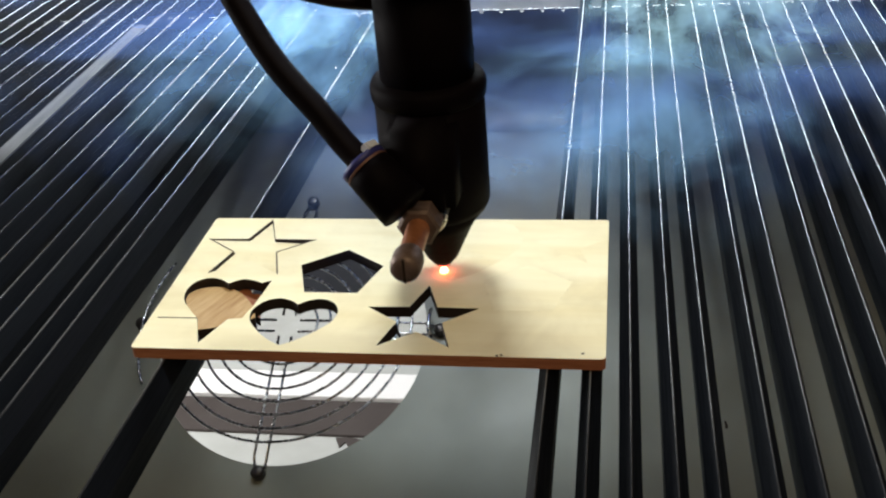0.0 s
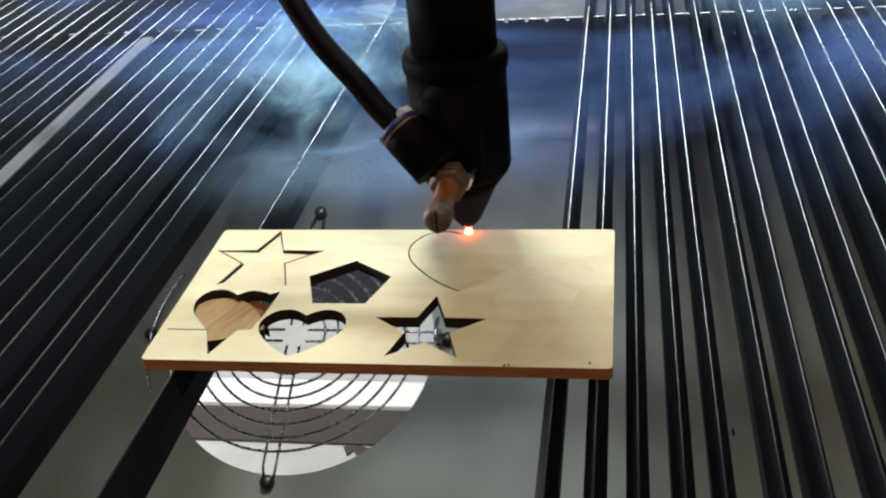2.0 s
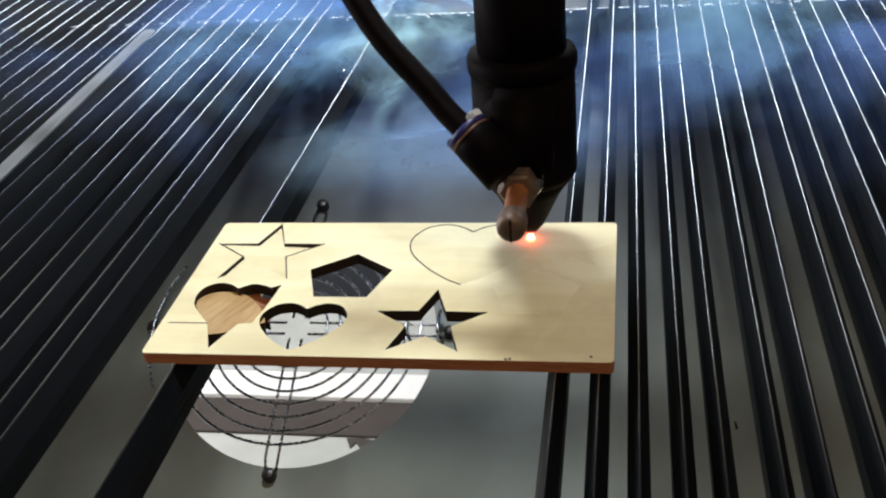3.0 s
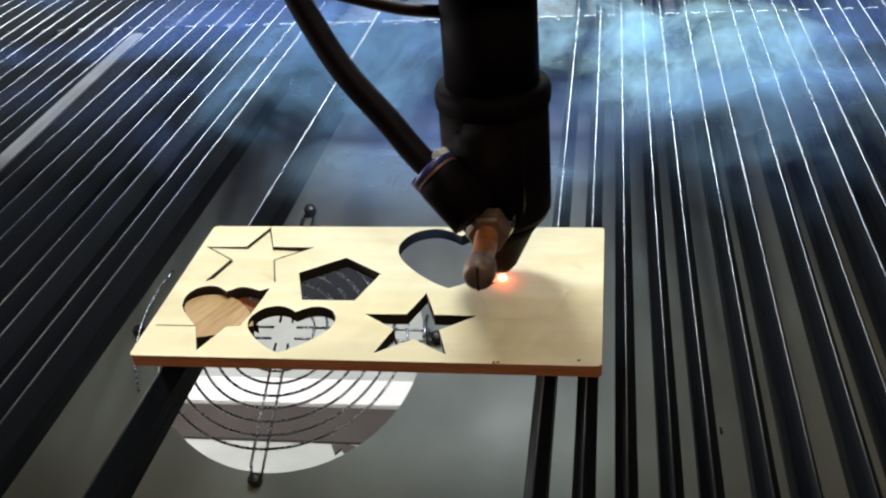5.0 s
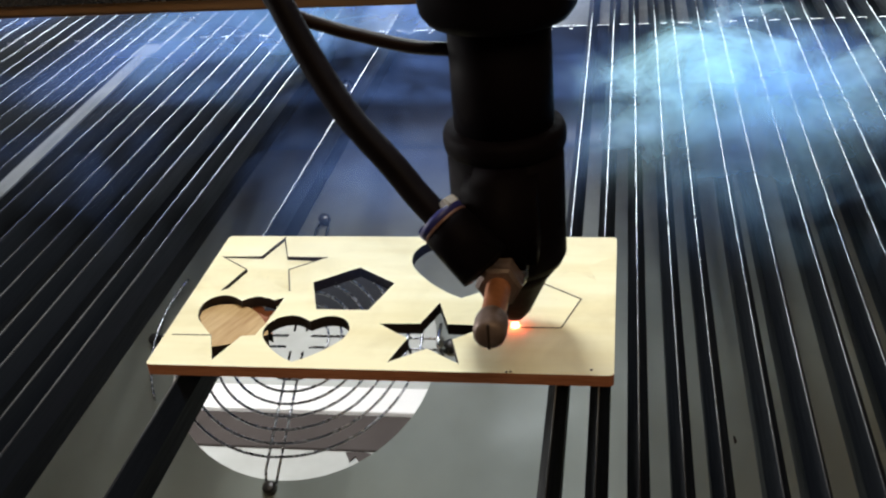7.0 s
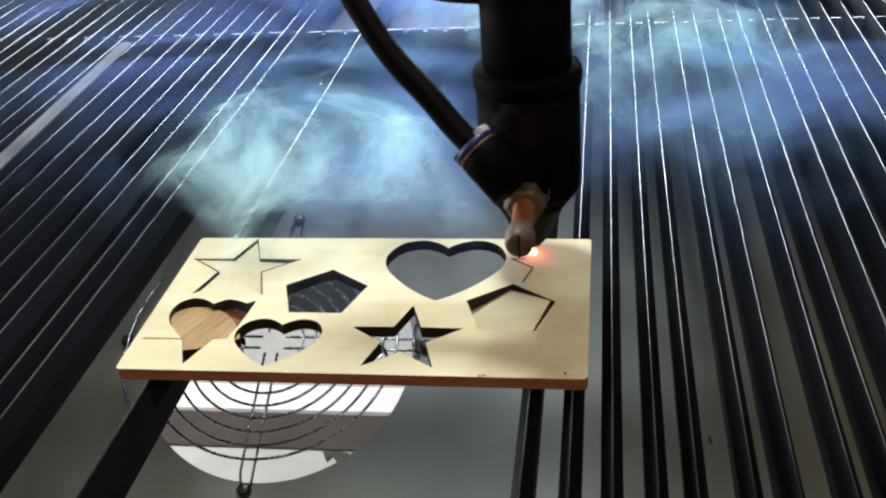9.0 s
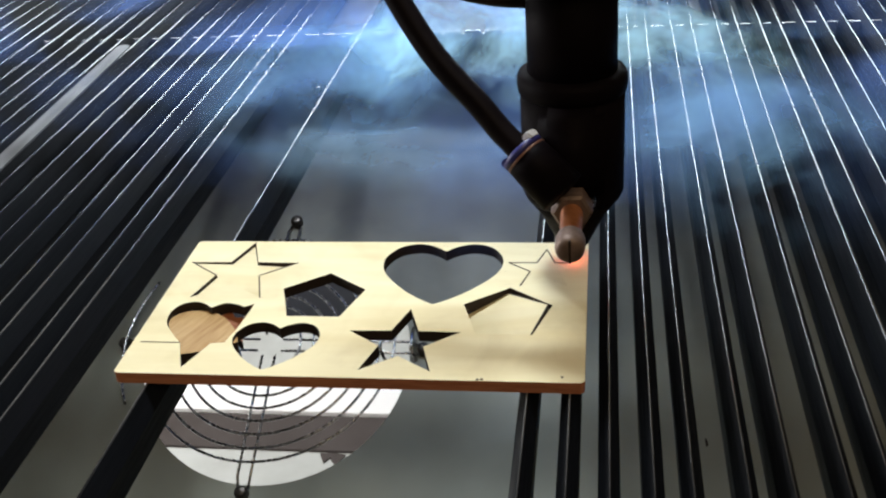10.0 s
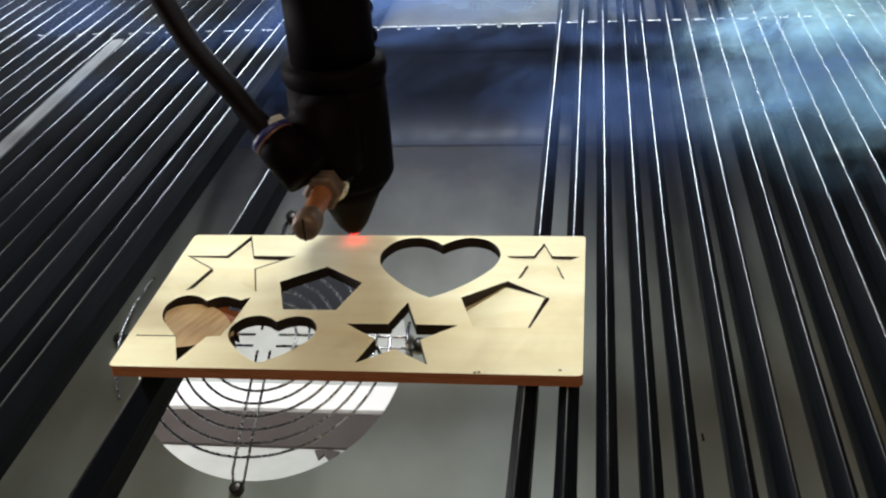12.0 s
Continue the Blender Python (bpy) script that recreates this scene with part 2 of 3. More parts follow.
def smoke_material(name, density, noise_scale, tint):
    """Thin smoke: scatters light forwards and back, clear where the noise and the rim let it be."""
    m = bpy.data.materials.new(name)
    m.use_nodes = True
    t = m.node_tree
    t.nodes.clear()
    link = t.links.new

    def node(kind, **values):
        n = t.nodes.new("ShaderNode" + kind)
        for k, v in values.items():
            n.inputs[k].default_value = v
        return n
    out, clear = node("OutputMaterial"), node("BsdfTransparent")
    front, through_ = node("BsdfDiffuse", Color=(*tint, 1)), node("BsdfTranslucent", Color=(*tint, 1))
    both, mix = node("AddShader"), node("MixShader")
    co, info = node("TexCoord"), node("ObjectInfo")
    off = t.nodes.new("ShaderNodeVectorMath")
    off.operation = "MULTIPLY_ADD"
    link(info.outputs["Random"], off.inputs[0])
    off.inputs[1].default_value = (3, 5, 7)
    link(co.outputs["Object"], off.inputs[2])
    n1 = node("TexNoise", Scale=noise_scale, Detail=7.0, Roughness=0.58, Distortion=0.5)
    link(off.outputs[0], n1.inputs["Vector"])
    # thick in the middle, ragged by the noise outwards, clear at the rim
    flat = t.nodes.new("ShaderNodeVectorMath")
    flat.operation = "MULTIPLY_ADD"
    link(co.outputs["Generated"], flat.inputs[0])
    flat.inputs[1].default_value, flat.inputs[2].default_value = (2, 2, 0), (-1, -1, 0)
    length = t.nodes.new("ShaderNodeVectorMath")
    length.operation = "LENGTH"
    link(flat.outputs[0], length.inputs[0])
    body = node("MapRange")
    body.inputs[1].default_value, body.inputs[2].default_value, body.inputs[3].default_value, body.inputs[4].default_value = 0.0, 1.0, -0.36, -0.98
    link(length.outputs["Value"], body.inputs[0])
    both_in = t.nodes.new("ShaderNodeMath")
    both_in.operation = "MULTIPLY_ADD"
    both_in.inputs[1].default_value = 1.75
    link(n1.outputs[0], both_in.inputs[0])
    link(body.outputs[0], both_in.inputs[2])
    wisps = node("MapRange")
    wisps.interpolation_type = "SMOOTHSTEP"
    wisps.inputs[1].default_value, wisps.inputs[2].default_value = 0.0, 0.75
    link(both_in.outputs[0], wisps.inputs[0])
    rim = node("MapRange")
    rim.interpolation_type = "SMOOTHSTEP"
    rim.inputs[1].default_value, rim.inputs[2].default_value, rim.inputs[3].default_value, rim.inputs[4].default_value = 0.40, 0.93, density, 0.0
    link(length.outputs["Value"], rim.inputs[0])
    alpha = t.nodes.new("ShaderNodeMath")
    alpha.operation = "MULTIPLY"
    link(wisps.outputs[0], alpha.inputs[0])
    link(rim.outputs[0], alpha.inputs[1])
    link(front.outputs[0], both.inputs[0])
    link(through_.outputs[0], both.inputs[1])
    link(alpha.outputs[0], mix.inputs[0])
    link(clear.outputs[0], mix.inputs[1])
    link(both.outputs[0], mix.inputs[2])
    link(mix.outputs[0], out.inputs[0])
    return m


SMOKE = smoke_material("smoke", 0.82, 17, (0.48, 0.78, 0.90))
VEIL = smoke_material("thin_smoke", 0.48, 13, (0.26, 0.50, 0.78))
LOW_SMOKE = smoke_material("low_smoke", 0.42, 10, (0.30, 0.47, 0.66))
HAZE = smoke_material("haze", 0.46, 7, (0.21, 0.38, 0.96))

# ---- tray and machine ----
SLOPE = 25.41
FAN = (-0.1191, 0.1962, -0.1581)
FAN_R = 0.0878
X0, X1, Y0, Y1 = -0.56, 0.52, -0.46, 0.367
slope_pose = pose(*FAN, SLOPE)
c_slope = math.cos(radians(SLOPE))

circle = [(0.0040 + FAN_R * math.cos(2 * math.pi * i / 96), FAN_R * math.sin(2 * math.pi * i / 96) - 0.0068) for i in range(96)]
lo, hi = (Y0 - FAN[1]) / c_slope, (Y1 - FAN[1]) / c_slope
floor = thing("tray_floor", plate([(X0 - FAN[0], lo), (X1 - FAN[0], lo), (X1 - FAN[0], hi), (X0 - FAN[0], hi)], [circle], -0.0015, 0), SHADED_TRAY, "grey-beige painted sloping tray floor with a round fan opening", "floor", kind="structure")
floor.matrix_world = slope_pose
# walls and bend are coloured as if in shade
thing("tray_wall_back", box(X0, X1, Y1, Y1 + 0.002, -0.0765, -0.022), TRAY_SHADE, "back wall of the tray, its shade put into the colour", "wall", kind="structure")
R_BEND = 0.035
bend_z = FAN[2] + (Y1 - FAN[1]) * math.tan(radians(SLOPE)) + 0.0226
bend = bmesh.new()
arc = [(Y1 - R_BEND * (1 - math.cos(radians(a))) - 0.0006, bend_z - R_BEND * math.sin(radians(a))) for a in range(0, 66, 5)]
lo_row = [bend.verts.new((X0, y, z)) for y, z in arc]
hi_row = [bend.verts.new((X1, y, z)) for y, z in arc]
for i in range(len(arc) - 1):
    bend.faces.new((lo_row[i], lo_row[i + 1], hi_row[i + 1], hi_row[i]))
smooth(thing("tray_bend", bend, TRAY_SHADE, "rounded foot of the tray wall", "wall", kind="structure"))
thing("tray_wall_left", box(X0 - 0.002, X0, Y0, Y1, -0.47, -0.022), TRAY_SHADE, "side wall of the tray, its shade put into the colour", "wall", kind="structure")
thing("tray_wall_right", box(X1, X1 + 0.002, Y0, Y1, -0.47, -0.022), TRAY_SHADE, "side wall of the tray, its shade put into the colour", "wall", kind="structure")
thing("tray_wall_front", box(X0, X1, Y0 - 0.004, Y0 - 0.002, -0.47, -0.022), TRAY_SHADE, "front wall of the tray, its shade put into the colour", "wall", kind="structure")
thing("back_shelf", box(X0, X1, Y1 + 0.002, 0.620, -0.024, -0.0222), SHELF, "pale grey sheet steel shelf behind the bed", "shelf", kind="structure")
thing("wall_back", box(-0.75, 0.75, 0.622, 0.634, -0.12, 0.012, 0.001), BACK, "brown painted back rim of the machine", "wall", kind="structure")
thing("wall_left", box(-0.762, -0.75, -0.6, 0.634, -0.20, 0.012, 0.001), BACK, "brown painted side rim of the machine", "wall", kind="structure")
thing("wall_right", box(0.75, 0.762, -0.6, 0.634, -0.20, 0.012, 0.001), BACK, "brown painted side rim of the machine", "wall", kind="structure")

# ---- knife bars ----
RIGHT = [0.0673, 0.0824, 0.0962, 0.1101, 0.1221, 0.1391, 0.1525, 0.1690, 0.1819, 0.1970, 0.2093, 0.2249]
LEFT = [-0.0753, -0.1224, -0.1333, -0.1509, -0.1629, -0.1791, -0.1930, -0.2073, -0.2236]
random.seed(4)
RIGHT += [0.2249 + 0.0141 * i + random.uniform(-0.0012, 0.0012) for i in range(1, 20)]
LEFT += [-0.2236 - 0.0141 * i + random.uniform(-0.0012, 0.0012) for i in range(1, 23)]
EMPTY_SLOTS = [-0.0753 - 0.0157 * i for i in (1, 2)] + [-0.0753 + 0.01426 * i for i in range(1, 10)]


def knife_bar(x):
    y0, y1, h, w, r = Y0 + 0.002, 0.618, 0.019, 0.0036, 0.00027
    prof = [(-w, -h), (w, -h), (w, -0.0085), (r, -0.0008), (-r, -0.0008), (-w, -0.0085)]
    bm = bmesh.new()
    a = [bm.verts.new((px, y0, pz)) for px, pz in prof]
    b = [bm.verts.new((px, y1, pz)) for px, pz in prof]
    for i in range(6):
        bm.faces.new((a[i], a[(i + 1) % 6], b[(i + 1) % 6], b[i]))
    bm.faces.new(a)
    bm.faces.new(b)
    bar = thing("knife_bar", bm, BAR, "blackened aluminium knife bar with a bare bright edge", "bar", "knife bars of the bed")
    bar.matrix_world = pose(x, 0, 0)
    bm = tube([(0, y0, -r), (0, -0.2, -r), (0, 0.1, -r), (0, 0.35, -r), (0, y1, -r)], r, 10)
    smooth(part("knife_edge", bm, EDGE, bar, "bright worn knife edge"))
    return bar


first = knife_bar(RIGHT[0])
for x in RIGHT[1:] + LEFT:
    copy_thing(first, pose(x, 0, 0, 0, random.uniform(-4, 4), 0))


def comb_rail(y):
    """A slotted sheet that holds the bars upright."""
    bm = box(X0, X1, y - 0.0004, y + 0.0004, -0.0225, -0.0192)
    slots = sorted(RIGHT + LEFT + EMPTY_SLOTS)
    for a, b in zip(slots, slots[1:]):
        ga, gb = (0.0012 if v in EMPTY_SLOTS else 0.0037 for v in (a, b))
        if b - a > 0.0085:
            box(a + ga, b - gb, y - 0.0004, y + 0.0004, -0.0192, -0.0035, 0, bm)
    for a in EMPTY_SLOTS:
        box(a - 0.0012, a + 0.0012, y - 0.0004, y + 0.0004, -0.0192, -0.0055, 0, bm)
    bm.normal_update()
    # upward faces bright, the rest dark: lit edge and shaded face put into colour
    for f in bm.faces:
        f.material_index = 1 if f.normal.z > 0.9 else 0
    return bm


thing("comb_rail", comb_rail(Y1), [TRAY_SHADE, STEEL_BRIGHT], "slotted sheet steel rail across the bars, lit edge and shaded face coloured in", "rail", "comb rails")
thing("comb_rail", comb_rail(-0.42), [TRAY_SHADE, STEEL_BRIGHT], "slotted sheet steel rail across the bars, lit edge and shaded face coloured in", "rail", "comb rails")
strip = thing("flat_strip", plate(rounded(-0.0048, 0.0048, -0.24, 0.095, 0.0046), [], 0.0003, 0.0013), STRIP, "dull grey strip along the knife bars", "strip")
strip.matrix_world = pose(-0.2400, 0.245, 0, 0, 0, 2.0)

screw = smooth(thing("wall_screw", lathe([(0.0062, 0.0), (0.0062, 0.0010), (0.0030, 0.0012), (0.0030, 0.0032), (0.0022, 0.0040)], 18), STEEL, "steel screw with a washer in the tray wall", "screw"), False)
screw.matrix_world = pose(-0.1135, Y1, -0.0445, 90, 0, 0)
mark = thing("paint_chip", plate([(-0.0008, -0.0026), (0.0009, -0.0018), (0.0006, 0.0024), (-0.0004, 0.0026)], [], 0, 0.0004), CHAR, "small dark chip on the tray floor", "chip")
mark.matrix_world = pose(0.1545, 0.1442, -0.1826, SLOPE, 0, 12)

# ---- plywood sheet ----
T = 0.0047
HX, HY = 0.0877, 0.0500
STAR_C = (-0.0606, 0.0235, 0.0251)
STAR_B = (0.0702, 0.0276, 0.0162)
STAR_A = (0.0186, -0.0267, 0.0227)
PENT_P = (-0.0201, 0.0046, 0.0183)
PENT_Q = (0.0568, -0.0057, 0.0184)
HEART = (0.0267, -0.0003, 0.0515, 0.0485)
SMALL_HEART = (-0.0311, -0.0462, 0.0345, 0.0312)
# a heart and a star cut over one another
lobe = spline([(-0.0684, -0.0300, 0), (-0.0735, -0.0240, 0), (-0.0785, -0.0170, 0), (-0.0800, -0.0095, 0), (-0.0780, -0.0035, 0), (-0.0735, -0.0008, 0), (-0.0685, -0.0016, 0), (-0.0640, -0.0048, 0)], 5)
lobe2 = spline([(-0.0640, -0.0048, 0), (-0.0590, -0.0014, 0), (-0.0535, -0.0024, 0), (-0.0503, -0.0040, 0)], 4)[1:]
DOUBLE = [(p.x, p.y) for p in lobe + lobe2] + [(-0.0466, -0.0018), (-0.0475, -0.0110), (-0.0484, -0.0180), (-0.0488, -0.0215), (-0.0500, -0.0255), (-0.0505, -0.0292), (-0.0560, -0.0300), (-0.0624, -0.0460)]
cuts = [heart(*HEART), pentagon(*PENT_Q), pentagon(*PENT_P), star(*STAR_A), star(*STAR_B), star(*STAR_C), heart(*SMALL_HEART), DOUBLE]
sheet = thing("plywood_sheet", plate(rounded(-HX, HX, -HY, HY, 0.002), cuts, 0, T), [PLY, PLY_EDGE, CHAR], "pale birch plywood sheet with laser-cut hearts, stars and pentagons", "plywood sheet")
part("score_line", box(-0.0845, -0.0685, -0.0301, -0.0296, T - 0.001, T + 0.0001), CHAR_LINE, sheet, "thin brown score line")
for x, y in ((0.0797, -0.0468), (0.0512, -0.0490), (0.0497, -0.0493)):
    part("burn_speck", lathe([(0.00055, T - 0.001), (0.00055, T + 0.0001)], 8, m=Matrix.Translation((x, y, 0))), CHAR, sheet, "small dark burn speck")

# ---- cut pieces ----


def middle(loop):
    return sum(p[0] for p in loop) / len(loop), sum(p[1] for p in loop) / len(loop)


def cut_piece(name, loop, face, label, shrink=0.9995):
    """A piece of the sheet, with its origin in its middle at the height of the sheet's top."""
    cx, cy = middle(loop)
    local = [((x - cx) * shrink, (y - cy) * shrink) for x, y in loop]
    ob = thing(name, plate(local, [], -T, 0), [face, CHAR, CHAR], label, "cut piece")
    ob.matrix_world = pose(cx, cy, T)
    return ob, cx, cy


BURNS = []


def burn_path(piece, cx, cy, path, t0, t1, step):
    """Thin charred strips along the path, each of which comes up as the beam passes it."""
    pts = [Vector((x - cx, y - cy, T if t0 is None else 0)) for x, y in path]
    total = sum((b - a).length for a, b in zip(pts, pts[1:]))
    done = 0.0
    for a, b in zip(pts, pts[1:]):
        n = max(1, round((b - a).length / step))
        for i in range(n):
            p, q = a.lerp(b, i / n), a.lerp(b, (i + 1) / n)
            d = q - p
            strip_ = part("burn_line", box(-d.length / 2 - 0.0002, d.length / 2 + 0.0002, -0.00028, 0.00028, -0.0003, 0.0), CHAR_LINE, piece, "dark burnt laser line")
            m = Matrix.Translation((p + q) / 2) @ Matrix.Rotation(math.atan2(d.y, d.x), 4, "Z")
            if t0 is None:
                strip_.matrix_basis = Matrix.Translation((0, 0, 0.00012)) @ m
                continue
            BURNS.append((strip_, m, t0 + (t1 - t0) * (done + d.length / 2) / total))
            done += d.length


h = heart(*HEART)
heart_piece, hx, hy = cut_piece("heart_piece", h, PLY, "pale plywood heart being cut out of the sheet")
burn_path(heart_piece, hx, hy, [h[40]] + h[41:] + h[:41], 0.05, 4.2, 0.003)
p5 = pentagon(*PENT_Q)
pentagon_piece, qx, qy = cut_piece("pentagon_piece", p5, PLY, "pale plywood pentagon tipped in its cutout")
burn_path(pentagon_piece, qx, qy, [p5[4], p5[0], p5[1], p5[2], p5[3], p5[4]], 4.75, 7.65, 0.0036)
s5 = star(*STAR_B)
star_piece, sx, sy = cut_piece("star_piece", s5, PLY, "small pale plywood star loose in its cutout")
burn_path(star_piece, sx, sy, [s5[i] for i in (6, 7, 8, 9, 0, 1, 2, 3, 4, 5, 6)], 8.2, 11.45, 0.005)
big_star, bx, by = cut_piece("star_piece", star(*STAR_C), PLY, "pale plywood star sunk askew in its cutout", 0.945)
big_star.matrix_world = pose(bx + 0.0003, by - 0.0005, T - 0.0010, 0.4, 2.4, 0.8)
c5 = star(*STAR_C)
for path in ((8, 7, 6), (0, 9), (2, 3, 4)):
    burn_path(sheet, 0, 0, [c5[i] for i in path], None, None, 0.05)
loose, lx, ly = cut_piece("heart_piece", heart(-0.0640, -0.034, 0.036, 0.0365), PLY_BROWN, "scorched brown plywood heart lying tilted in a cutout")
loose.matrix_world = pose(-0.0682, -0.0205, T - 0.0018, 0.0, 5.0, 75)
under, ux, uy = cut_piece("star_piece", star(-0.052, -0.010, 0.0120), PLY_RED, "red-brown scorched plywood star under the sheet")
under.matrix_world = pose(-0.0580, -0.0065, -0.0024, 14, 6, 12)

# ---- fan guard ----
guard = tagged(new("fan_guard"), "plated wire fan guard over the round opening", "fan guard")
guard.matrix_world = slope_pose @ pose(0, 0, 0.006)
for r in (0.0204, 0.029, 0.0376, 0.0463, 0.0550, 0.0640, 0.0732, 0.0821):
    smooth(part("wire_ring", tube([(r * math.cos(a), r * math.sin(a), 0) for a in np.linspace(0, 2 * math.pi, 80, endpoint=False)], 0.0009, 8, closed=True), STEEL, guard))
for k in range(4):
    turn = Matrix.Rotation(radians(90 * k), 4, "Z")
    for s in (-1, 1):
        pts = [(s * 0.0042, -0.0078, -0.0018), (s * 0.0042, -0.05, -0.0018), (s * 0.0040, -0.0905, -0.0018), (s * 0.0036, -0.0935, -0.0035), (s * 0.0030, -0.0985, -0.0045)]
        smooth(part("spoke_wire", tube([turn @ Vector(p) for p in pts], 0.0009, 8), STEEL, guard))
    m = turn @ Matrix.Translation((0, -0.1005, -0.006))
    smooth(part("screw", lathe([(0.0042, 0.0), (0.0042, 0.0045), (0.0030, 0.0062), (0.001, 0.0068)], 14, m=m), DARKSTEEL, guard, "dark round screw head"), False)
smooth(part("wire_hook", tube([(0.0985 * math.cos(a), 0.0985 * math.sin(a), 0) for a in np.linspace(radians(152), radians(208), 20)], 0.0008, 8), STEEL, guard, "thin bent wire beside the guard"))
for k, x in enumerate((0.066, 0.074, 0.094)):
    clip = tube([(x, 0.012, 0.003), (x, 0.004, 0.006), (x, -0.005, 0.006), (x + 0.004, -0.012, 0.002)], 0.0012, 8)
    smooth(part("wire_clip", clip, STEEL, guard))

# ---- floor below the machine ----
thing("ground", box(-3, 3, -3, 3, -0.77, -0.75), FLOOR_W, "pale worn floor below the machine", "floor", kind="structure")
# a grey-brown band across the pale floor
thing("grey_brown_band", box(-0.95, 0.10, 0.775, 0.853, -0.75, -0.746, 0.001), FLOOR_G, "grey-brown band on the floor", "mat")
# sunlight on the floor, made as a slab of whiter colour
thing("sunlit_band", box(-0.90, 0.10, 0.856, 0.916, -0.75, -0.742, 0.001), SUNLIT, "white slab that stands for a sunlit band of floor", "board")
# a darker band further back
thing("dark_band", box(-1.1, -0.27, 1.10, 1.6, -0.75, -0.746, 0.001), FLOOR_D, "dark band on the floor", "mat")
thing("crumpled_paper", plate([(-0.300, 0.772), (-0.290, 0.752), (-0.284, 0.764), (-0.272, 0.748), (-0.262, 0.770), (-0.276, 0.774)], [], -0.75, -0.748), FLOOR_G, "torn grey-brown paper scrap on the floor", "paper")

# ---- laser head ----
head = tagged(new("laser_head"), "black laser head with air hose and brass fitting", "laser head")
lens_tube = smooth(part("lens_tube", lathe([(0.0172, 0.075), (0.0172, 0.124)], 48), BLACK, head))
smooth(part("flange", lathe([(0.0172, 0.1210), (0.0235, 0.1220), (0.0256, 0.1250), (0.0262, 0.130), (0.0262, 0.24)], 48), BLACK, head))
smooth(part("collar", lathe([(0.0203, 0.0760), (0.0210, 0.0768), (0.0213, 0.0795), (0.0212, 0.0818), (0.0204, 0.0836), (0.0172, 0.0844)], 48), BLACK, head))
smooth(part("sleeve", lathe([(0.0188, 0.031), (0.0202, 0.034), (0.0203, 0.055), (0.0202, 0.0770)], 48), BLACK, head))
nozzle = smooth(part("nozzle", lathe([(0.0016, 0.0045), (0.0032, 0.0048), (0.0062, 0.0085), (0.0135, 0.024), (0.0188, 0.0312)], 40), NOZZLE, head, "sooty black nozzle cone"))
# the body that carries the air fitting
bm = box(-0.0120, 0.0125, -0.0365, -0.004, 0.0405, 0.0760, 0.0035)
for v in bm.verts:
    if v.co.z < 0.05 and v.co.y < -0.02:
        v.co.z += 0.003
    if v.co.x < -0.005 and v.co.z < 0.055:
        v.co.x += 0.003
smooth(part("body", bm, BLACK, head))
axis = Vector((-0.62, 0.36, 0.52)).normalized()
joint = Vector((-0.0164, -0.0407, 0.0675))
to_axis = Matrix.Translation(joint) @ axis.to_track_quat("Z", "Y").to_matrix().to_4x4()
elbow = smooth(part("elbow", lathe([(0.0092, -0.020), (0.0088, -0.006), (0.0084, -0.0016), (0.0078, -0.0012)], 28, m=to_axis), BLACK, head, "black elbow fitting"))
smooth(part("rubber_seal", lathe([(0.0080, -0.0024), (0.0087, -0.0016), (0.0080, -0.0008)], 28, m=to_axis), COPPER_DULL, elbow, "dull copper-brown seal ring"))
smooth(part("locking_ring", lathe([(0.0074, -0.0010), (0.0085, -0.0006), (0.0086, 0.0014), (0.0062, 0.0022)], 28, m=to_axis), BLUE, elbow, "blue plastic locking ring"))
# the collet: a pale tab above the hose, a blue lip under it
above = Vector((0.75, -0.25, 0.6))
above = (above - axis * above.dot(axis)).normalized()
across = axis.cross(above)
for s, w, mat, text in ((1, 0.0030, WHITE_PL, "pale grey plastic release tab"), (-1, 0.0028, BLUE, "blue plastic lip")):
    side = Matrix.Translation(joint + above * s * 0.0070 + axis * 0.0022) @ Matrix((above, across, axis)).transposed().to_4x4()
    bm = box(-0.0018, 0.0018, -w, w, -0.0018, 0.0016, 0.0006)
    bmesh.ops.transform(bm, matrix=side, verts=bm.verts)
    part("release_tab", bm, mat, elbow, text)
hose_line = [joint + axis * 0.001, joint + axis * 0.012, (-0.0330, -0.0310, 0.0830), (-0.0480, -0.0225, 0.0970), (-0.0600, -0.0140, 0.1125), (-0.0697, -0.0065, 0.1285), (-0.0782, 0.0010, 0.1450), (-0.0810, 0.0080, 0.1750), (-0.0810, 0.0120, 0.2300)]
smooth(part("air_hose", tube(spline(hose_line, 6), 0.0046, 14), RUBBER, head, "black rubber air hose"))
cable_line = [(-0.0165, 0.0, 0.1105), (-0.030, 0.001, 0.1115), (-0.045, 0.003, 0.1145), (-0.058, 0.004, 0.1180), (-0.070, 0.002, 0.1240), (-0.078, 0.002, 0.135), (-0.080, 0.002, 0.20)]
smooth(part("cable", tube(spline(cable_line, 5), 0.0024, 10), CABLE, head, "dark brown cable"))
# brass fitting that points forwards
fwd = Matrix.Translation((0.0007, 0, 0.0450)) @ Matrix.Rotation(radians(90), 4, "X")
part("hex_nut", lathe([(0.0066, 0.0350), (0.0077, 0.0360), (0.0077, 0.0435), (0.0066, 0.0445)], 6, m=fwd), BRONZE, head, "sooty hexagonal brass nut")
smooth(part("washer", lathe([(0.0082, 0.0338), (0.0087, 0.0344), (0.0082, 0.0352)], 24, m=fwd), STEEL_BRIGHT, head, "bright steel washer"))
smooth(part("copper_stem", lathe([(0.0050, 0.0410), (0.0041, 0.0430), (0.0039, 0.0600), (0.0046, 0.0640)], 20, m=fwd), COPPER, head, "copper stem"))
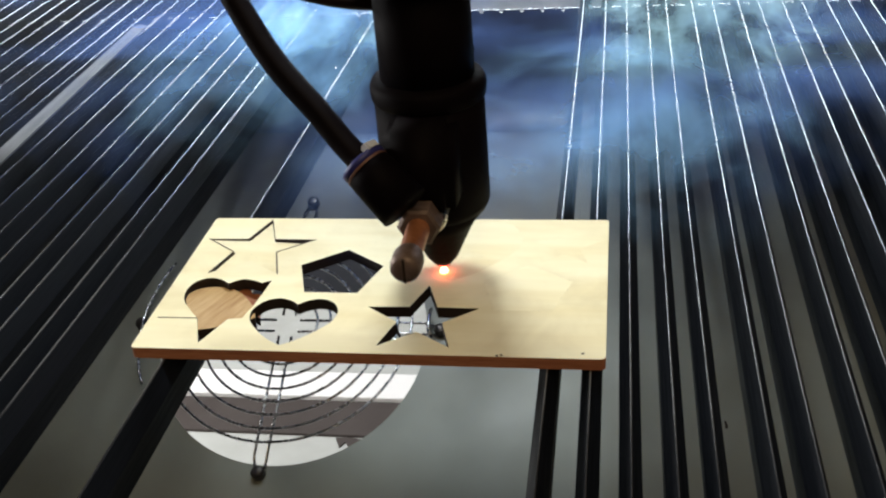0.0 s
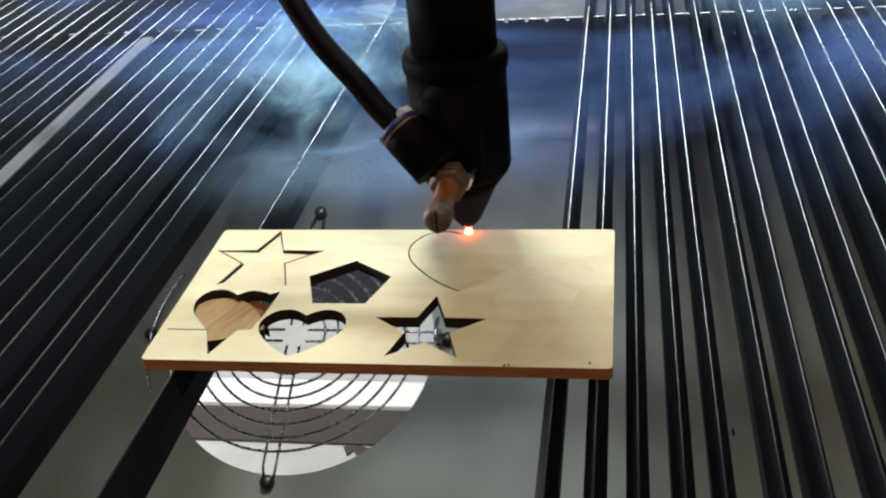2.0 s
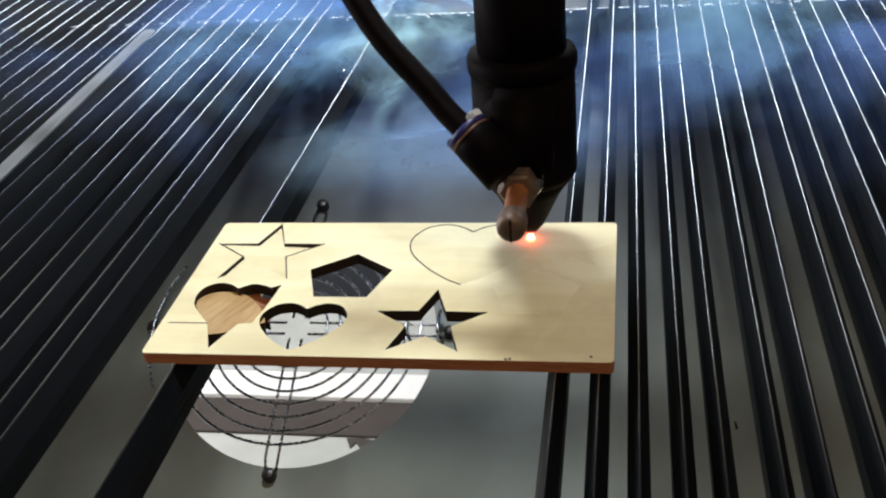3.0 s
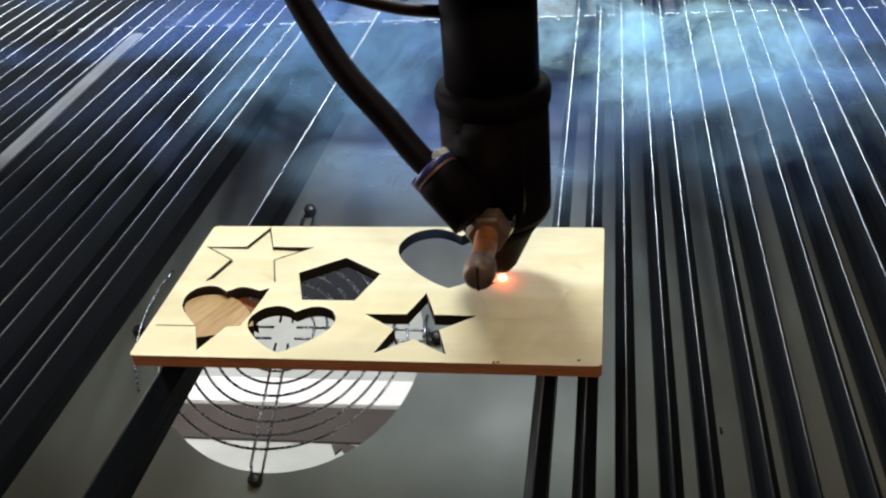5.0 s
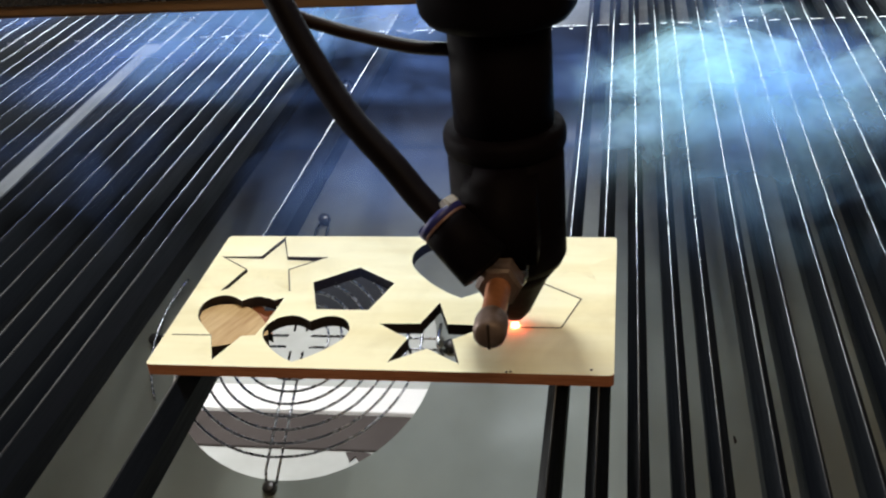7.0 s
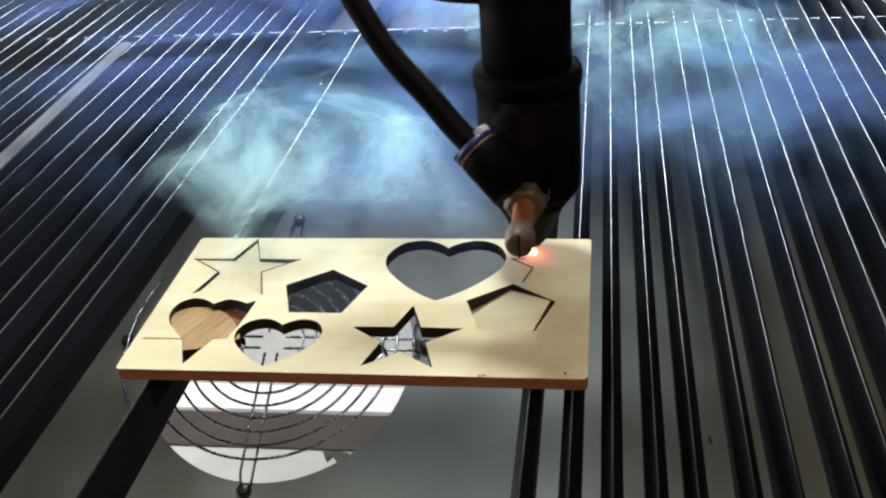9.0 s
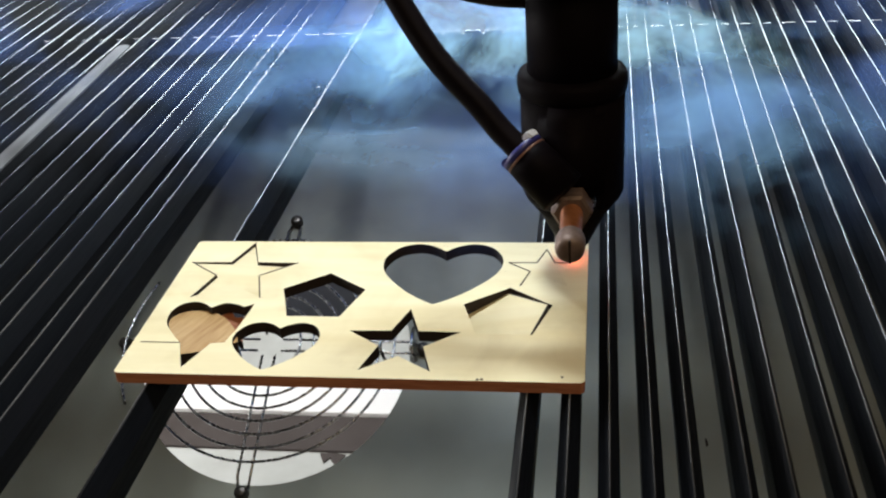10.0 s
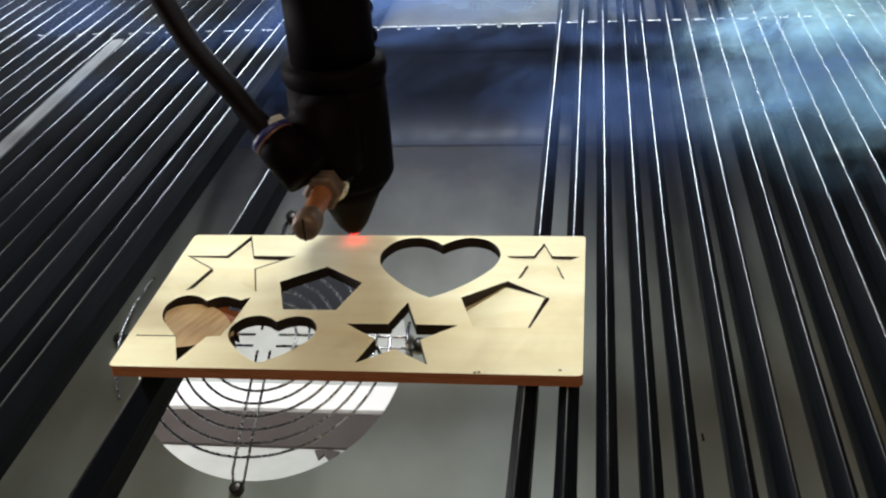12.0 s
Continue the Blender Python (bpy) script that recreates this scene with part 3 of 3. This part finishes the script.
bm = lathe([(0.0042, 0.0610), (0.0048, 0.0622), (0.0053, 0.0645), (0.0053, 0.0690), (0.0049, 0.0712), (0.0041, 0.0722), (0.0020, 0.0726)], 24, m=fwd)
tip = smooth(part("fitting_tip", bm, BRONZE, head, "sooty brass knob with a slot"))
bm = box(-0.0004, 0.0004, -0.0043, 0.0043, 0.0705, 0.0728)
bmesh.ops.transform(bm, matrix=fwd, verts=bm.verts)
part("slot", bm, CHAR, tip, "dark screwdriver slot")
# adjusting screws on the far side of the sleeve
for z, r in ((0.086, 0.0042), (0.098, 0.0034), (0.066, 0.003)):
    m = Matrix.Rotation(radians(64), 4, "Z") @ Matrix.Translation((0.0165, 0, z)) @ Matrix.Rotation(radians(90), 4, "Y")
    smooth(part("thumb_screw", lathe([(r * 0.6, 0.0), (r * 0.6, 0.003), (r, 0.0032), (r, 0.0085), (r * 0.8, 0.0092)], 16, m=m), BLACK, lens_tube, "small black thumb screw"), False)
smooth(part("pointer_glow", lathe([(0.0012, 0.0040), (0.0026, 0.0042), (0.0030, 0.0047)], 16), RED_GLOW, nozzle, "glowing red pointer light"))
spark = smooth(part("spark", lathe([(0.0002, -0.0003), (0.0017, 0.0006), (0.0014, 0.0018), (0.0006, 0.0036), (0.0001, 0.0046)], 12), EMBER, head, "glowing orange cutting spark"))

flare = smooth(part("flare", lathe([(0.0006, 0.0), (0.0030, 0.0020), (0.0034, 0.0045), (0.0022, 0.0080), (0.0008, 0.0120), (0.0001, 0.0150)], 14), GLOW, head, "bright yellow-white flame at the cut"))

HEAD_ROWS = [
    (0, 0.0230, 0.0059), (0.25, 0.0161, 0.0113), (0.5, 0.0091, 0.0186), (0.75, 0.0040, 0.0260), (1, 0.0011, 0.0339), (1.25, 0.0019, 0.0425), (1.5, 0.0080, 0.0491),
    (1.75, 0.0164, 0.0501), (2, 0.0250, 0.0466), (2.25, 0.0325, 0.0467), (2.5, 0.0408, 0.0488), (2.75, 0.0476, 0.0436), (3, 0.0520, 0.0357), (3.2, 0.0516, 0.0270),
    (3.25, 0.0513, 0.0252), (3.5, 0.0481, 0.0173), (3.75, 0.0434, 0.0105), (4, 0.0376, 0.0043), (4.2, 0.0312, 0.0002), (4.25, 0.0363, 0.0000), (4.4, 0.0379, -0.0021),
    (4.5, 0.0416, -0.0035), (4.75, 0.0435, -0.0009), (4.8, 0.0449, 0.0002), (5, 0.0478, 0.0067), (5.25, 0.0546, 0.0100), (5.5, 0.0616, 0.0089), (5.75, 0.0684, 0.0031),
    (6, 0.0731, -0.0035), (6.25, 0.0704, -0.0122), (6.5, 0.0675, -0.0207), (6.75, 0.0589, -0.0207), (7, 0.0503, -0.0206), (7.2, 0.0459, -0.0163), (7.25, 0.0451, -0.0150),
    (7.5, 0.0416, -0.0057), (7.65, 0.0401, 0.0001), (7.75, 0.0428, 0.0051), (8, 0.0452, 0.0174), (8.25, 0.0553, 0.0221), (8.5, 0.0579, 0.0303), (8.75, 0.0553, 0.0367),
    (8.8, 0.0561, 0.0371), (9, 0.0635, 0.0371), (9.25, 0.0682, 0.0398), (9.5, 0.0700, 0.0453), (9.75, 0.0746, 0.0391), (10, 0.0818, 0.0363), (10.25, 0.0814, 0.0333),
    (10.5, 0.0753, 0.0279), (10.75, 0.0773, 0.0220), (11, 0.0731, 0.0221), (11.25, 0.0667, 0.0209), (11.45, 0.0618, 0.0160), (11.5, 0.0591, 0.0187), (11.6, 0.0511, 0.0226),
    (11.7, 0.0263, 0.0378), (11.8, -0.0059, 0.0506), (11.9, -0.0105, 0.0477), (12, -0.0127, 0.0457),
]

# ---- gantry beam, which goes to and fro with the head ----
gantry = tagged(new("gantry_beam"), "brown metal gantry beam that carries the laser head", "gantry beam")
part("rail", box(-0.70, 0.70, 0.125, 0.139, 0.0883, 0.1083, 0.002), BACK, gantry)
part("guide", box(-0.70, 0.70, 0.122, 0.125, 0.0950, 0.1010, 0.001), STEEL, gantry, "bright steel guide on the beam")

# ---- smoke ----
DRIFT_A = [(0, -0.066, 0.220), (0.5, -0.116, 0.300), (1, -0.101, 0.314), (1.5, -0.084, 0.235), (2, -0.047, 0.181), (2.5, -0.038, 0.131), (3, 0.001, 0.183), (4, 0.033, 0.184), (5, 0.066, 0.196), (5.5, 0.002, 0.114), (6, -0.079, 0.181), (6.5, -0.004, 0.189), (7, -0.094, 0.379), (8, -0.050, 0.213), (9, -0.031, 0.060), (9.5, -0.056, 0.163), (10, 0.011, 0.214), (10.5, -0.035, 0.451), (11, -0.066, 0.615), (12, -0.054, 0.605)]
DRIFT_B = [(0, 0.137, 0.222), (0.5, 0.138, 0.207), (1, 0.162, 0.317), (1.5, 0.176, 0.320), (2, 0.217, 0.375), (2.5, 0.209, 0.366), (3, 0.176, 0.347), (4, 0.136, 0.211), (5, 0.149, 0.180), (5.5, 0.181, 0.164), (6, 0.180, 0.186), (6.5, 0.151, 0.152), (7, 0.132, 0.154), (8, 0.134, 0.180), (9, 0.131, 0.207), (9.5, 0.096, 0.245), (10, 0.112, 0.206), (10.5, 0.184, 0.156), (11, 0.210, 0.180), (11.5, 0.159, 0.178), (12, 0.203, 0.198)]
DRIFT_C = [(0, -0.100, 0.194), (0.5, -0.114, 0.183), (1, -0.103, 0.167), (1.5, -0.105, 0.147), (2, -0.100, 0.205), (2.5, -0.082, 0.159), (3, -0.122, 0.253), (4, -0.077, 0.203), (5, -0.059, 0.197), (5.5, -0.037, 0.112), (6, -0.118, 0.185), (6.5, -0.090, 0.245), (7, -0.158, 0.300), (8, -0.090, 0.207), (9, -0.043, 0.152), (9.5, -0.074, 0.157), (10, -0.052, 0.200), (10.5, -0.112, 0.403), (11, -0.175, 0.549), (12, -0.151, 0.675)]
DRIFT_D = [(0, 0.106, 0.127), (0.5, 0.105, 0.153), (1, 0.115, 0.132), (1.5, 0.146, 0.224), (2, 0.184, 0.363), (2.5, 0.172, 0.281), (3, 0.144, 0.235), (4, 0.149, 0.177), (5, 0.163, 0.158), (5.5, 0.159, 0.146), (6, 0.144, 0.143), (6.5, 0.157, 0.126), (7, 0.154, 0.120), (8, 0.148, 0.142), (9, 0.152, 0.173), (9.5, 0.151, 0.104), (10, 0.157, 0.148), (10.5, 0.165, 0.104), (11, 0.151, 0.058), (11.5, 0.187, 0.155), (12, 0.212, 0.183)]
DRIFT_E = [(0, 0.028, 0.115), (0.5, 0.027, 0.119), (1, 0.026, 0.101), (1.5, -0.016, 0.104), (2, -0.027, 0.122), (2.5, -0.021, 0.116), (3, 0.006, 0.126), (4, 0.015, 0.122), (5, 0.015, 0.105), (5.5, 0.001, 0.103), (6, -0.016, 0.127), (6.5, -0.028, 0.201), (7, -0.068, 0.354), (8, -0.013, 0.169), (9, -0.002, 0.112), (9.5, -0.023, 0.135), (10, -0.001, 0.150), (10.5, 0.014, 0.374), (11, 0.003, 0.506), (11.5, 0.042, 0.466), (12, 0.030, 0.389)]
DRIFT_F = [(0, -0.045, 0.542), (0.5, -0.065, 0.536), (1, -0.081, 0.543), (1.5, -0.102, 0.580), (2, -0.100, 0.510), (2.5, -0.096, 0.571), (3, -0.080, 0.603), (4, -0.025, 0.603), (5, -0.007, 0.486), (5.5, 0.019, 0.204), (6, -0.013, 0.159), (6.5, 0.060, 0.242), (7, 0.159, 0.177), (8, 0.181, 0.323), (9, 0.032, 0.317), (9.5, -0.020, 0.329), (10, 0.061, 0.348), (10.5, 0.179, 0.357), (11, 0.221, 0.328), (11.5, 0.202, 0.309), (12, 0.235, 0.313)]


def puff(name, rx, ry, lift, mat, label, seed):
    """A gently folded veil, dense in its middle."""
    bm = bmesh.new()
    n = 18
    grid = [[bm.verts.new((rx * (2 * i / n - 1), ry * (2 * j / n - 1), lift * (1 - (2 * i / n - 1) ** 2) * (1 - (2 * j / n - 1) ** 2) + 0.007 * noise.noise((i * 0.35 + seed, j * 0.35, seed)))) for j in range(n + 1)] for i in range(n + 1)]
    for i in range(n):
        for j in range(n):
            if math.hypot(2 * (i + 0.5) / n - 1, 2 * (j + 0.5) / n - 1) < 1.0:
                bm.faces.new((grid[i][j], grid[i + 1][j], grid[i + 1][j + 1], grid[i][j + 1]))
    bmesh.ops.delete(bm, geom=[v for v in bm.verts if not v.link_faces], context="VERTS")
    return smooth(thing(name, bm, mat, label, "smoke", "smoke over the bed", "stuff"))


puff_a = puff("smoke_puff", 0.110, 0.095, 0.03, SMOKE, "thick drifting puff of blue-white smoke", 1)
puff_b = puff("smoke_puff", 0.110, 0.090, 0.03, SMOKE, "thick drifting puff of blue-white smoke", 2)
puff_c = puff("smoke_puff", 0.125, 0.105, 0.02, VEIL, "thin drifting veil of blue smoke", 3)
puff_d = puff("smoke_puff", 0.125, 0.105, 0.02, VEIL, "thin drifting veil of blue smoke", 4)
puff_e = puff("smoke_puff", 0.120, 0.085, 0.012, LOW_SMOKE, "grey-blue smoke hanging low over the tray", 6)
puff_f = puff("smoke_puff", 0.105, 0.085, 0.03, SMOKE, "thick billow of blue-white smoke", 8)
haze = puff("smoke_haze", 0.60, 0.30, 0.02, HAZE, "broad thin blue smoke haze over the far bars", 5)


def motions():
    walk(head, [(t, pose(x, y, T)) for t, x, y in HEAD_ROWS])
    walk(gantry, [(t, pose(0, y, T)) for t, x, y in HEAD_ROWS])
    walk(spark, [(0, pose(0, 0, 0)), (11.45, pose(0, 0, 0)), (11.55, pose(0, 0, 0.008)), (12, pose(0, 0, 0.008))])
    walk(flare, [(0, pose(0, 0, 0.016)), (0.55, pose(0, 0, 0.016)), (0.7, pose(0, 0, 0)), (1.1, pose(0, 0, 0)), (1.3, pose(0, 0, 0.016)), (4.6, pose(0, 0, 0.016)), (4.8, pose(0, 0, 0.004)), (5.0, pose(0, 0, 0.004)), (5.2, pose(0, 0, 0.016)), (6.9, pose(0, 0, 0.016)), (7.15, pose(0, 0, 0)), (7.35, pose(0, 0, 0)), (7.5, pose(0, 0, 0.016)), (12, pose(0, 0, 0.016))])
    for strip_, m, t in BURNS:
        low, high = Matrix.Translation((0, 0, -0.0006)) @ m, Matrix.Translation((0, 0, 0.00012)) @ m
        t = max(t, 0.1)
        walk(strip_, [(0, low), (t - 0.06, low), (t + 0.06, high), (12, high)])
    walk(heart_piece, [(0, pose(hx, hy, T)), (4.25, pose(hx, hy, T)), (4.32, pose(hx, hy, T - 0.03, 8)), (4.42, pose(hx, hy - 0.005, -0.13, 22)), (4.50, pose(hx, hy - 0.02, -0.236, SLOPE)), (4.8, pose(hx, hy - 0.17, -0.308, SLOPE)), (12, pose(hx, hy - 0.17, -0.308, SLOPE))])
    tipped = pose(qx - 0.0012, qy - 0.0002, T - 0.0030, 2.0, -11, 0)
    walk(pentagon_piece, [(0, pose(qx, qy, T)), (7.72, pose(qx, qy, T)), (7.84, tipped), (12, tipped)])
    sunk = pose(sx + 0.0002, sy - 0.0003, T - 0.0011, 0.5, 1.5, 0)
    walk(star_piece, [(0, pose(sx, sy, T)), (11.47, pose(sx, sy, T)), (11.55, sunk), (12, sunk)])
    for ob, rows, z, tilt in ((puff_a, DRIFT_A, 0.018, 22), (puff_b, DRIFT_B, 0.018, 22), (puff_c, DRIFT_C, 0.016, 18), (puff_d, DRIFT_D, 0.016, 18), (puff_e, DRIFT_E, 0.006, 7), (puff_f, DRIFT_F, 0.018, 22)):
        walk(ob, [(t, pose(x, y, z, tilt, 0, 14 * math.sin(t))) for t, x, y in rows])
    walk(haze, [(0, pose(0.0, 0.26, 0.05, 8)), (4, pose(0.03, 0.27, 0.055, 8)), (8, pose(-0.02, 0.24, 0.05, 8)), (10, pose(0.06, 0.27, 0.05, 8)), (12, pose(0.10, 0.32, 0.05, 8))])


motions()
